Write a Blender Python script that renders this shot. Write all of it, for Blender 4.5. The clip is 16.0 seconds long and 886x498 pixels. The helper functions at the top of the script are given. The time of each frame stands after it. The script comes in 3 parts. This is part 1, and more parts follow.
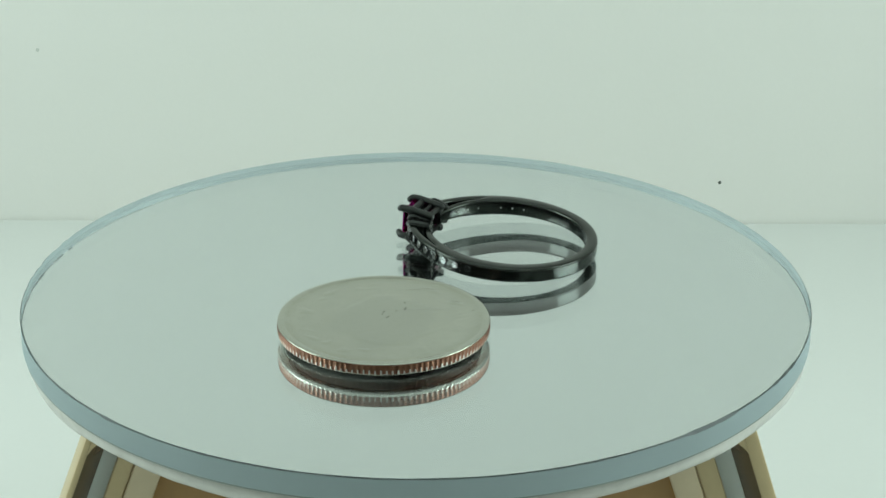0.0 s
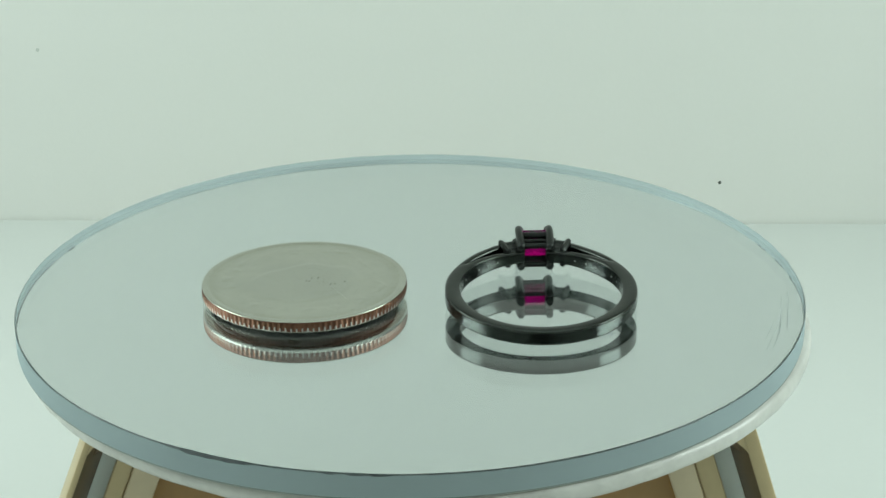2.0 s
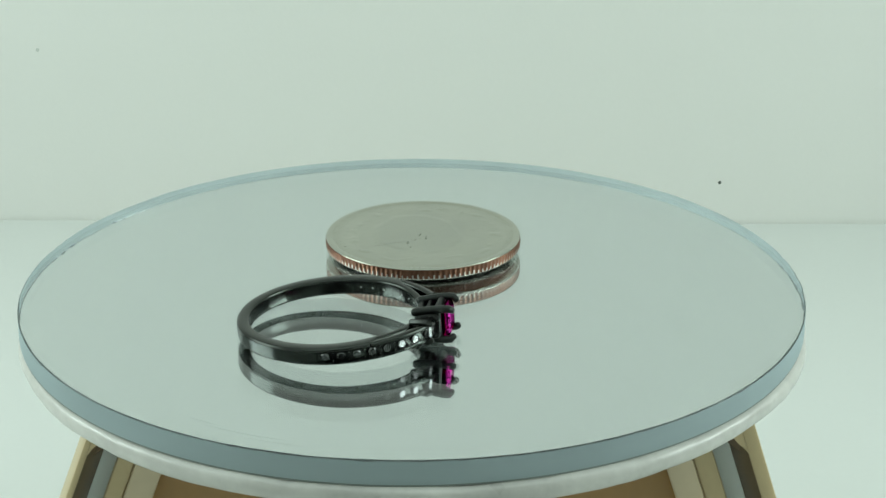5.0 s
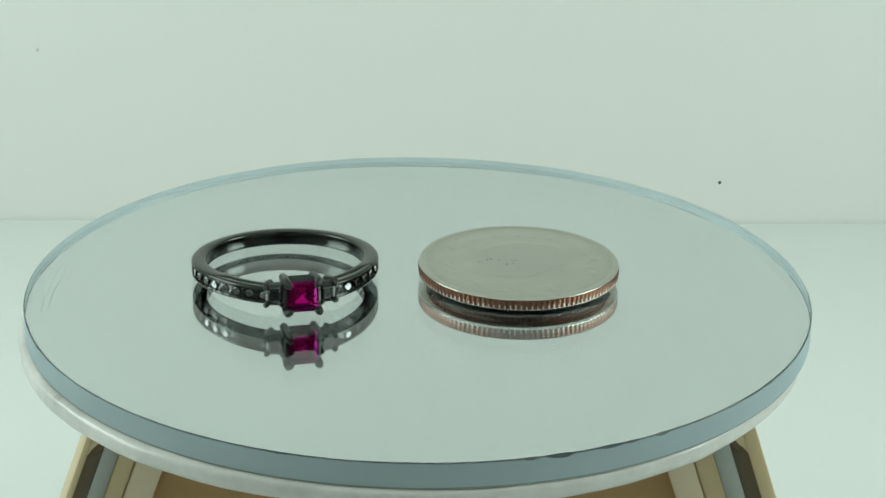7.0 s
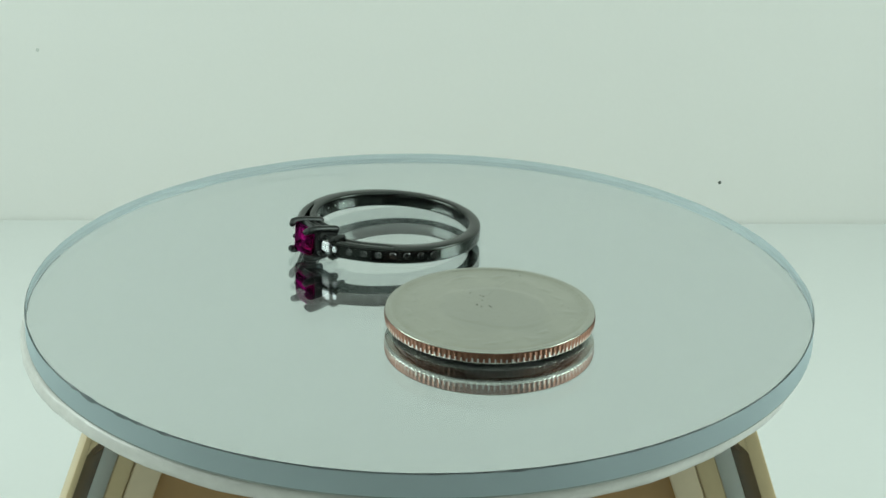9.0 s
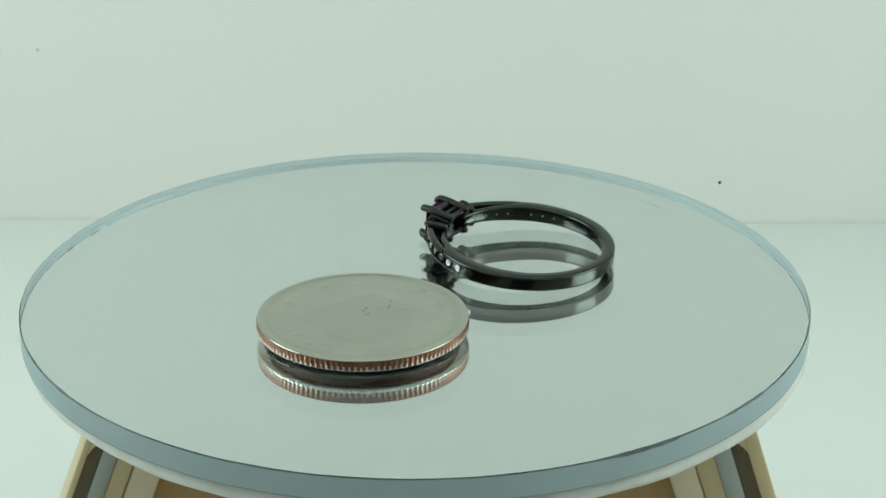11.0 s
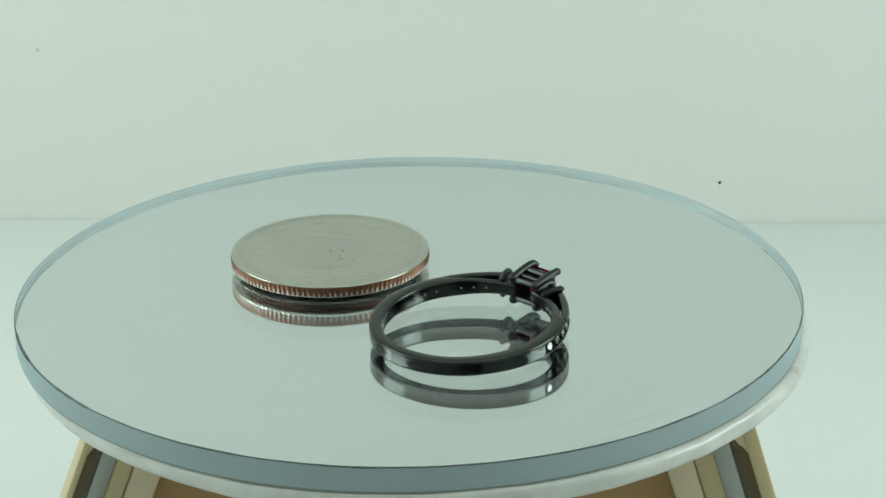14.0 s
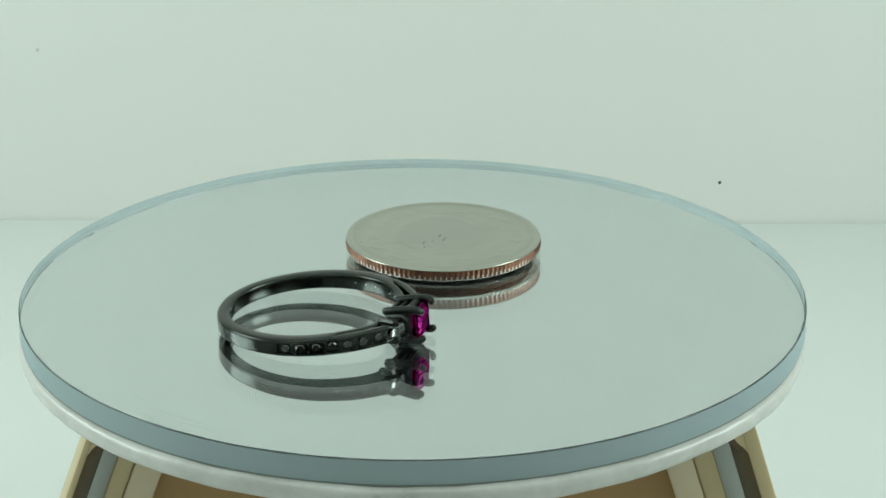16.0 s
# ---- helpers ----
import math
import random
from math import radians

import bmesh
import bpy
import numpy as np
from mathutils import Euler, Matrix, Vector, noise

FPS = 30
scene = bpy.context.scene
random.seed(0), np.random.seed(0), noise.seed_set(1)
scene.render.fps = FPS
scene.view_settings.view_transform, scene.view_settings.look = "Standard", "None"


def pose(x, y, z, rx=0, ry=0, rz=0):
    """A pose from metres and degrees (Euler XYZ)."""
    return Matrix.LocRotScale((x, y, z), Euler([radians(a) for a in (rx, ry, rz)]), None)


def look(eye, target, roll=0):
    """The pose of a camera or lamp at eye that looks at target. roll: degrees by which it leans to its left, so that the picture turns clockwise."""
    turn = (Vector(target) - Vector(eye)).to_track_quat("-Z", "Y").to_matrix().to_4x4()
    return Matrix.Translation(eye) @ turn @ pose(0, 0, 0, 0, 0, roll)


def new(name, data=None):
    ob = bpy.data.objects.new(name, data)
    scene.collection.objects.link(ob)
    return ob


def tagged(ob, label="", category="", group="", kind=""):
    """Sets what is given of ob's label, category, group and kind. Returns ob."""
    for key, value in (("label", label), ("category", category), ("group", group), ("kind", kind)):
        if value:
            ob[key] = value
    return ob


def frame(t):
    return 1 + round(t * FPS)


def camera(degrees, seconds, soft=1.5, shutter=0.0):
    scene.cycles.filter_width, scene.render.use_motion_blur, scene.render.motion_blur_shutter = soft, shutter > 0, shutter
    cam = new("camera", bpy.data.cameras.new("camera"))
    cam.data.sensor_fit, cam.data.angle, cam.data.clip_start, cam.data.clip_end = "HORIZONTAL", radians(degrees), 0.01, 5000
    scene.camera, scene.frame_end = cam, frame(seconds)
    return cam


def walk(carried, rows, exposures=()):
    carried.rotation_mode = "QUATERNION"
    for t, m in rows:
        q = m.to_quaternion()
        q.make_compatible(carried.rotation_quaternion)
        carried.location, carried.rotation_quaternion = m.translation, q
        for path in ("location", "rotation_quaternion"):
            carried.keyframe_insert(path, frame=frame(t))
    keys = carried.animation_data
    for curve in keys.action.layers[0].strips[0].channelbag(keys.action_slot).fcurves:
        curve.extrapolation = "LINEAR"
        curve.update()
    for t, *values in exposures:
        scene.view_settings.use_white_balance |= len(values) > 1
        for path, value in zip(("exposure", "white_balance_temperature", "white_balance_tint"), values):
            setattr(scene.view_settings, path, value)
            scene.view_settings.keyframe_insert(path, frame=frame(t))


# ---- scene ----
# ---------------------------------------------------------------- camera
MM = 0.001
EYE = Vector((0.0, -0.23995, 0.10232))
YAW, PITCH = 0.01382, 0.38592
cam = camera(22.89, 16.0, soft=1.5)
AIM = EYE + Vector((math.sin(YAW) * math.cos(PITCH), math.cos(YAW) * math.cos(PITCH), -math.sin(PITCH)))
CAMERA_POSE = look(EYE, AIM, roll=0.16)
walk(cam, [(0.0, CAMERA_POSE), (16.0, CAMERA_POSE)], exposures=[(0.0, -0.085), (16.0, -0.085)])

# turntable: radians a second, and the lean of the mirror disc on it
SPIN = 0.58885
LEAN_X, LEAN_Y = -0.00096, 0.01541

# ---------------------------------------------------------------- light
world = bpy.data.worlds.new("world")
world.use_nodes = True
world.node_tree.nodes["Background"].inputs["Color"].default_value = (0.80, 0.95, 0.88, 1)
world.node_tree.nodes["Background"].inputs["Strength"].default_value = 0.03
scene.world = world


def area_lamp(name, eye, target, width, height, watts, colour):
    data = bpy.data.lights.new(name, "AREA")
    data.shape, data.size, data.size_y = "RECTANGLE", width, height
    data.energy, data.color = watts, colour
    ob = new(name, data)
    ob.matrix_world = look(eye, target)
    return ob


LAMP_COLOUR = (0.845, 1.0, 0.955)
area_lamp("side_light", (-0.205, 0.008, 0.095), (0.0, 0.03, -0.02), 0.135, 0.10, 0.26, LAMP_COLOUR)
area_lamp("side_light", (0.205, -0.020, 0.090), (0.0, 0.02, -0.02), 0.115, 0.085, 0.235, LAMP_COLOUR)
# added overhead fill, an unseen lamp that lifts the dark tones
area_lamp("ceiling_light", (0.0, -0.05, 0.255), (0.0, -0.05, 0.0), 0.36, 0.30, 0.23, LAMP_COLOUR)


# ---------------------------------------------------------------- materials
def material(name, base, rough=0.5, metal=0.0, trans=0.0, ior=1.5, coat=0.0, spec=0.5, stain=0.06, stain_scale=40.0,
             grain=0.03, grain_scale=900.0, bump=0.0, bump_scale=1500.0, rough_var=0.0):
    """Principled surface whose colour, gloss and relief vary at two scales (scales per metre)."""
    m = bpy.data.materials.new(name)
    m.use_nodes = True
    nt = m.node_tree
    b = nt.nodes["Principled BSDF"]
    b.inputs["Metallic"].default_value = metal
    b.inputs["Roughness"].default_value = rough
    b.inputs["IOR"].default_value = ior
    b.inputs["Transmission Weight"].default_value = trans
    b.inputs["Coat Weight"].default_value = coat
    b.inputs["Specular IOR Level"].default_value = spec
    co = nt.nodes.new("ShaderNodeTexCoord")
    big = nt.nodes.new("ShaderNodeTexNoise")
    big.inputs["Scale"].default_value, big.inputs["Detail"].default_value = stain_scale, 4
    fine = nt.nodes.new("ShaderNodeTexNoise")
    fine.inputs["Scale"].default_value, fine.inputs["Detail"].default_value = grain_scale, 3
    for n in (big, fine):
        nt.links.new(co.outputs["Object"], n.inputs["Vector"])
    add = nt.nodes.new("ShaderNodeMath")
    add.operation = "MULTIPLY_ADD"
    nt.links.new(big.outputs["Fac"], add.inputs[0])
    add.inputs[1].default_value = 2 * stain
    add.inputs[2].default_value = 1 - stain
    add2 = nt.nodes.new("ShaderNodeMath")
    add2.operation = "MULTIPLY_ADD"
    nt.links.new(fine.outputs["Fac"], add2.inputs[0])
    add2.inputs[1].default_value = 2 * grain
    add2.inputs[2].default_value = -grain
    tot = nt.nodes.new("ShaderNodeMath")
    nt.links.new(add.outputs[0], tot.inputs[0])
    nt.links.new(add2.outputs[0], tot.inputs[1])
    mul = nt.nodes.new("ShaderNodeVectorMath")
    mul.operation = "SCALE"
    mul.inputs[0].default_value = base
    nt.links.new(tot.outputs[0], mul.inputs["Scale"])
    nt.links.new(mul.outputs[0], b.inputs["Base Color"])
    if rough_var:
        r = nt.nodes.new("ShaderNodeMath")
        r.operation = "MULTIPLY_ADD"
        nt.links.new(big.outputs["Fac"], r.inputs[0])
        r.inputs[1].default_value, r.inputs[2].default_value = 2 * rough_var, rough - rough_var
        nt.links.new(r.outputs[0], b.inputs["Roughness"])
    if bump:
        bn = nt.nodes.new("ShaderNodeTexNoise")
        bn.inputs["Scale"].default_value, bn.inputs["Detail"].default_value = bump_scale, 3
        nt.links.new(co.outputs["Object"], bn.inputs["Vector"])
        bu = nt.nodes.new("ShaderNodeBump")
        bu.inputs["Strength"].default_value, bu.inputs["Distance"].default_value = bump, 0.0003
        nt.links.new(bn.outputs["Fac"], bu.inputs["Height"])
        nt.links.new(bu.outputs[0], b.inputs["Normal"])
    return m


def glass(name, colour, ior, rough=0.0):
    m = bpy.data.materials.new(name)
    m.use_nodes = True
    nt = m.node_tree
    nt.nodes.remove(nt.nodes["Principled BSDF"])
    g = nt.nodes.new("ShaderNodeBsdfGlass")
    g.inputs["Color"].default_value = (*colour, 1)
    g.inputs["IOR"].default_value = ior
    g.inputs["Roughness"].default_value = rough
    nt.links.new(g.outputs[0], nt.nodes["Material Output"].inputs["Surface"])
    return m


def edge_material():
    """Cut acrylic: partly clear, partly matt, blue-grey painted in for light carried through."""
    m = glass("cut_acrylic_edge", (0.70, 0.76, 0.73), 1.58, 0.5)
    nt = m.node_tree
    g = next(n for n in nt.nodes if n.type == "BSDF_GLASS")
    co = nt.nodes.new("ShaderNodeTexCoord")
    n = nt.nodes.new("ShaderNodeTexNoise")
    n.inputs["Scale"].default_value = 160
    nt.links.new(co.outputs["Object"], n.inputs["Vector"])
    ramp = nt.nodes.new("ShaderNodeMapRange")
    ramp.inputs["To Min"].default_value, ramp.inputs["To Max"].default_value = 0.50, 0.66
    nt.links.new(n.outputs["Fac"], ramp.inputs["Value"])
    d = nt.nodes.new("ShaderNodeBsdfDiffuse")
    d.inputs["Color"].default_value = (0.495, 0.605, 0.635, 1)
    mix = nt.nodes.new("ShaderNodeMixShader")
    nt.links.new(ramp.outputs[0], mix.inputs[0])
    nt.links.new(g.outputs[0], mix.inputs[1])
    nt.links.new(d.outputs[0], mix.inputs[2])
    nt.links.new(mix.outputs[0], nt.nodes["Material Output"].inputs["Surface"])
    return m


def bevel_material():
    """Chipped bevel: rough clear acrylic, its refraction-dark line put in as dark colour."""
    m = glass("ground_acrylic_bevel", (0.80, 0.86, 0.86), 1.58, 0.45)
    nt = m.node_tree
    g = next(n for n in nt.nodes if n.type == "BSDF_GLASS")
    co = nt.nodes.new("ShaderNodeTexCoord")
    n = nt.nodes.new("ShaderNodeTexNoise")
    n.inputs["Scale"].default_value, n.inputs["Detail"].default_value = 45, 5
    nt.links.new(co.outputs["Object"], n.inputs["Vector"])
    dark_mix = nt.nodes.new("ShaderNodeMapRange")
    dark_mix.inputs["From Min"].default_value, dark_mix.inputs["From Max"].default_value = 0.47, 0.64
    dark_mix.inputs["To Min"].default_value, dark_mix.inputs["To Max"].default_value = 0.05, 0.7
    nt.links.new(n.outputs["Fac"], dark_mix.inputs["Value"])
    d = nt.nodes.new("ShaderNodeBsdfDiffuse")
    d.inputs["Color"].default_value = (0.07, 0.10, 0.10, 1)
    mix = nt.nodes.new("ShaderNodeMixShader")
    nt.links.new(dark_mix.outputs[0], mix.inputs[0])
    nt.links.new(g.outputs[0], mix.inputs[1])
    nt.links.new(d.outputs[0], mix.inputs[2])
    nt.links.new(mix.outputs[0], nt.nodes["Material Output"].inputs["Surface"])
    return m


M_WALL = material("white_card_wall", (0.80, 0.80, 0.765), rough=0.75, stain=0.02, stain_scale=12, grain=0.01, bump=0.05)
M_FLOOR = material("white_card_floor", (0.755, 0.78, 0.752), rough=0.55, stain=0.015, stain_scale=14, grain=0.01, bump=0.04)
M_BOX = material("white_tent_fabric", (0.80, 0.81, 0.79), rough=0.8, stain=0.03, stain_scale=10, bump=0.1, bump_scale=900)
M_CEILING = material("white_ceiling_cloth", (0.70, 0.71, 0.69), rough=0.8, stain=0.04, stain_scale=10, bump=0.1, bump_scale=900)
M_FRONT = material("white_front_cloth", (0.80, 0.81, 0.79), rough=0.85, stain=0.05, bump=0.1, bump_scale=900)
M_ACRYLIC = glass("clear_acrylic", (0.975, 0.985, 0.985), 1.58)
M_EDGE = edge_material()
M_SILVER = material("silvered_backing", (0.765, 0.80, 0.80), rough=0.0, metal=1.0, stain=0.01, grain=0.0)
M_PLATTER = material("pearly_plastic", (0.61, 0.60, 0.56), rough=0.34, stain=0.28, stain_scale=120, grain=0.08, coat=0.3,
                     bump=0.9, bump_scale=330, rough_var=0.12)
M_TAN = material("tan_plastic", (0.575, 0.455, 0.26), rough=0.42, stain=0.1, grain=0.05, bump=0.08, bump_scale=2500)
M_TAN_LIGHT = material("light_tan_plastic", (0.64, 0.53, 0.36), rough=0.45, stain=0.1, grain=0.05, bump=0.08, bump_scale=2500)
M_BROWN = material("brown_plastic", (0.37, 0.215, 0.08), rough=0.4, stain=0.12, grain=0.05)
M_REVEAL = material("dark_brown_plastic", (0.145, 0.098, 0.052), rough=0.35, stain=0.12, grain=0.05)
M_BEVEL = bevel_material()
M_GREY = material("grey_panel", (0.74, 0.79, 0.75), rough=0.5, stain=0.06)
M_DARK = material("dark_fleck", (0.06, 0.07, 0.06), rough=0.8)
M_FAINT = material("faint_fleck", (0.62, 0.64, 0.60), rough=0.8)
M_NICKEL = material("worn_nickel_face", (0.51, 0.515, 0.455), rough=0.20, metal=1.0, stain=0.16, stain_scale=180, grain=0.04,
                    grain_scale=2500, bump=0.05, bump_scale=900, rough_var=0.06)
M_NICKEL_EDGE = material("nickel_edge", (0.72, 0.69, 0.62), rough=0.25, metal=1.0, stain=0.12, stain_scale=500, grain=0.05)
M_NICKEL_LOW = material("dull_nickel_layer", (0.50, 0.50, 0.46), rough=0.55, metal=1.0, stain=0.12, stain_scale=500, grain=0.05)
M_RING = material("black_rhodium", (0.054, 0.059, 0.054), rough=0.16, metal=1.0, stain=0.12, stain_scale=300, grain=0.05,
                  grain_scale=4000, bump=0.05, bump_scale=1500, rough_var=0.07)
M_CAST = material("black_rhodium_cast", (0.046, 0.050, 0.047), rough=0.33, metal=1.0, stain=0.15, stain_scale=500, grain=0.06, grain_scale=4000)
M_BLACK_GEM = material("black_stone", (0.012, 0.013, 0.013), rough=0.04, ior=2.2, stain=0.1, stain_scale=900)
M_HOLE_DOT = material("pale_hole_light", (0.33, 0.35, 0.34), rough=0.1, ior=1.9)
M_RUBY = glass("pink_red_stone", (0.71, 0.055, 0.44), 1.76)
M_POLISHED = material("polished_black_rhodium", (0.09, 0.095, 0.09), rough=0.06, metal=1.0, stain=0.1, stain_scale=900)
M_BACKING = material("grey_gap_shade", (0.30, 0.34, 0.31), rough=0.6, stain=0.1)
M_SCRATCH = material("scratch_grey", (0.49, 0.53, 0.52), rough=0.5)


def copper_material():
    """Copper core with streaks of nickel smeared over it from the outer layer."""
    m = material("copper_core", (0.205, 0.098, 0.064), rough=0.45, metal=1.0, stain=0.35, stain_scale=700, grain=0.12, grain_scale=3000)
    nt = m.node_tree
    b = nt.nodes["Principled BSDF"]
    base = b.inputs["Base Color"].links[0].from_socket
    co = nt.nodes.new("ShaderNodeTexCoord")
    sep = nt.nodes.new("ShaderNodeSeparateXYZ")
    nt.links.new(co.outputs["Object"], sep.inputs[0])
    n = nt.nodes.new("ShaderNodeTexNoise")
    n.inputs["Scale"].default_value = 1100
    nt.links.new(co.outputs["Object"], n.inputs["Vector"])
    k = nt.nodes.new("ShaderNodeMath")
    k.operation = "MULTIPLY_ADD"
    nt.links.new(n.outputs["Fac"], k.inputs[0])
    k.inputs[1].default_value, k.inputs[2].default_value = 0.0008, 0.00005
    # the smear reaches higher on the crests of the reeds
    flat = nt.nodes.new("ShaderNodeVectorMath")
    flat.operation = "MULTIPLY"
    flat.inputs[1].default_value = (1, 1, 0)
    nt.links.new(co.outputs["Object"], flat.inputs[0])
    size = nt.nodes.new("ShaderNodeVectorMath")
    size.operation = "LENGTH"
    nt.links.new(flat.outputs[0], size.inputs[0])
    crest = nt.nodes.new("ShaderNodeMapRange")
    crest.inputs["From Min"].default_value, crest.inputs["From Max"].default_value = 0.01207, 0.01210
    crest.inputs["To Max"].default_value = 0.0005
    nt.links.new(size.outputs["Value"], crest.inputs["Value"])
    top = nt.nodes.new("ShaderNodeMath")
    nt.links.new(k.outputs[0], top.inputs[0])
    nt.links.new(crest.outputs[0], top.inputs[1])
    lt = nt.nodes.new("ShaderNodeMath")
    lt.operation = "LESS_THAN"
    nt.links.new(sep.outputs["Z"], lt.inputs[0])
    nt.links.new(top.outputs[0], lt.inputs[1])
    mix = nt.nodes.new("ShaderNodeMix")
    mix.data_type = "RGBA"
    nt.links.new(lt.outputs[0], mix.inputs["Factor"])
    nt.links.new(base, mix.inputs[6])
    mix.inputs[7].default_value = (0.50, 0.47, 0.42, 1)
    nt.links.new(mix.outputs[2], b.inputs["Base Color"])
    return m


def tarnish(m):
    """Dull ring beside the raised rim and fine smudges, broken up by noise."""
    nt = m.node_tree
    b = nt.nodes["Principled BSDF"]
    base = b.inputs["Base Color"].links[0].from_socket
    co = nt.nodes.new("ShaderNodeTexCoord")
    flat = nt.nodes.new("ShaderNodeVectorMath")
    flat.operation = "MULTIPLY"
    flat.inputs[1].default_value = (1, 1, 0)
    nt.links.new(co.outputs["Object"], flat.inputs[0])
    size = nt.nodes.new("ShaderNodeVectorMath")
    size.operation = "LENGTH"
    nt.links.new(flat.outputs[0], size.inputs[0])
    ring = nt.nodes.new("ShaderNodeMapRange")
    ring.interpolation_type = "SMOOTHSTEP"
    ring.inputs["From Min"].default_value, ring.inputs["From Max"].default_value = 0.0099, 0.0110
    nt.links.new(size.outputs["Value"], ring.inputs["Value"])
    ring2 = nt.nodes.new("ShaderNodeMapRange")
    ring2.interpolation_type = "SMOOTHSTEP"
    ring2.inputs["From Min"].default_value, ring2.inputs["From Max"].default_value = 0.0115, 0.0111
    nt.links.new(size.outputs["Value"], ring2.inputs["Value"])
    n = nt.nodes.new("ShaderNodeTexNoise")
    n.inputs["Scale"].default_value, n.inputs["Detail"].default_value, n.inputs["Roughness"].default_value = 420, 6, 0.65
    nt.links.new(co.outputs["Object"], n.inputs["Vector"])
    both = nt.nodes.new("ShaderNodeMath")
    both.operation = "MULTIPLY"
    nt.links.new(ring.outputs[0], both.inputs[0])
    nt.links.new(ring2.outputs[0], both.inputs[1])
    k = nt.nodes.new("ShaderNodeMath")
    k.operation = "MULTIPLY_ADD"
    nt.links.new(both.outputs[0], k.inputs[0])
    k.inputs[1].default_value, k.inputs[2].default_value = 0.40, 0.45
    amount = nt.nodes.new("ShaderNodeMath")
    amount.operation = "MULTIPLY"
    nt.links.new(k.outputs[0], amount.inputs[0])
    nt.links.new(n.outputs["Fac"], amount.inputs[1])
    mix = nt.nodes.new("ShaderNodeMix")
    mix.data_type = "RGBA"
    nt.links.new(amount.outputs[0], mix.inputs["Factor"])
    nt.links.new(base, mix.inputs[6])
    mix.inputs[7].default_value = (0.36, 0.355, 0.28, 1)
    # worn raised middle, duller than the field, with an uneven outline
    move = nt.nodes.new("ShaderNodeVectorMath")
    move.operation = "MULTIPLY_ADD"
    move.inputs[1].default_value = (1 / 0.0056, 1 / 0.0072, 0)
    move.inputs[2].default_value = (-0.107, 0.042, 0)
    nt.links.new(co.outputs["Object"], move.inputs[0])
    reach = nt.nodes.new("ShaderNodeVectorMath")
    reach.operation = "LENGTH"
    nt.links.new(move.outputs[0], reach.inputs[0])
    edge = nt.nodes.new("ShaderNodeTexNoise")
    edge.inputs["Scale"].default_value, edge.inputs["Detail"].default_value = 210, 5
    nt.links.new(co.outputs["Object"], edge.inputs["Vector"])
    sway = nt.nodes.new("ShaderNodeMath")
    sway.operation = "MULTIPLY_ADD"
    nt.links.new(edge.outputs["Fac"], sway.inputs[0])
    sway.inputs[1].default_value = 1.4
    nt.links.new(reach.outputs["Value"], sway.inputs[2])
    worn = nt.nodes.new("ShaderNodeMapRange")
    worn.inputs["From Min"].default_value, worn.inputs["From Max"].default_value = 1.78, 1.64
    worn.inputs["To Max"].default_value = 0.36
    nt.links.new(sway.outputs[0], worn.inputs["Value"])
    mix2 = nt.nodes.new("ShaderNodeMix")
    mix2.data_type = "RGBA"
    nt.links.new(worn.outputs[0], mix2.inputs["Factor"])
    nt.links.new(mix.outputs[2], mix2.inputs[6])
    mix2.inputs[7].default_value = (0.415, 0.42, 0.375, 1)
    nt.links.new(mix2.outputs[2], b.inputs["Base Color"])


tarnish(M_NICKEL)
M_COPPER = copper_material()


# ---------------------------------------------------------------- mesh helpers
def finish(name, bm, mat, smooth=None):
    bmesh.ops.recalc_face_normals(bm, faces=bm.faces[:])
    me = bpy.data.meshes.new(name)
    bm.to_mesh(me)
    bm.free()
    me.materials.append(mat)
    if smooth is not None:
        me.shade_smooth()
        me.set_sharp_from_angle(angle=radians(smooth))
    return me


def part(name, bm, mat, parent=None, label="", smooth=35):
    """One mesh object, under a thing or a part of it."""
    ob = new(name, finish(name, bm, mat, smooth))
    if parent is not None:
        ob.parent = parent
    return tagged(ob, label)


def shared(name, me, parent, m):
    ob = new(name, me)
    ob.parent = parent
    ob.matrix_basis = m
    return ob


def smooth_step(a, b, x):
    t = max(0.0, min(1.0, (x - a) / (b - a)))
    return t * t * (3 - 2 * t)


def lathe(profile, n, shift=(0, 0), caps=True):
    """Turn a profile of (radius, height) in mm about z; open at the axis if the ends are not on it."""
    bm = bmesh.new()
    rings = []
    for r, z in profile:
        if r < 1e-9:
            rings.append([bm.verts.new((shift[0] * MM, shift[1] * MM, z * MM))])
        else:
            rings.append([bm.verts.new(((shift[0] + r * math.cos(2 * math.pi * i / n)) * MM,
                                        (shift[1] + r * math.sin(2 * math.pi * i / n)) * MM, z * MM)) for i in range(n)])
    for a, b in zip(rings, rings[1:]):
        for i in range(n):
            j = (i + 1) % n
            f = [a[i % len(a)], a[j % len(a)], b[j % len(b)], b[i % len(b)]]
            f = list(dict.fromkeys(f))
            if len(f) > 2:
                bm.faces.new(f)
    return bm


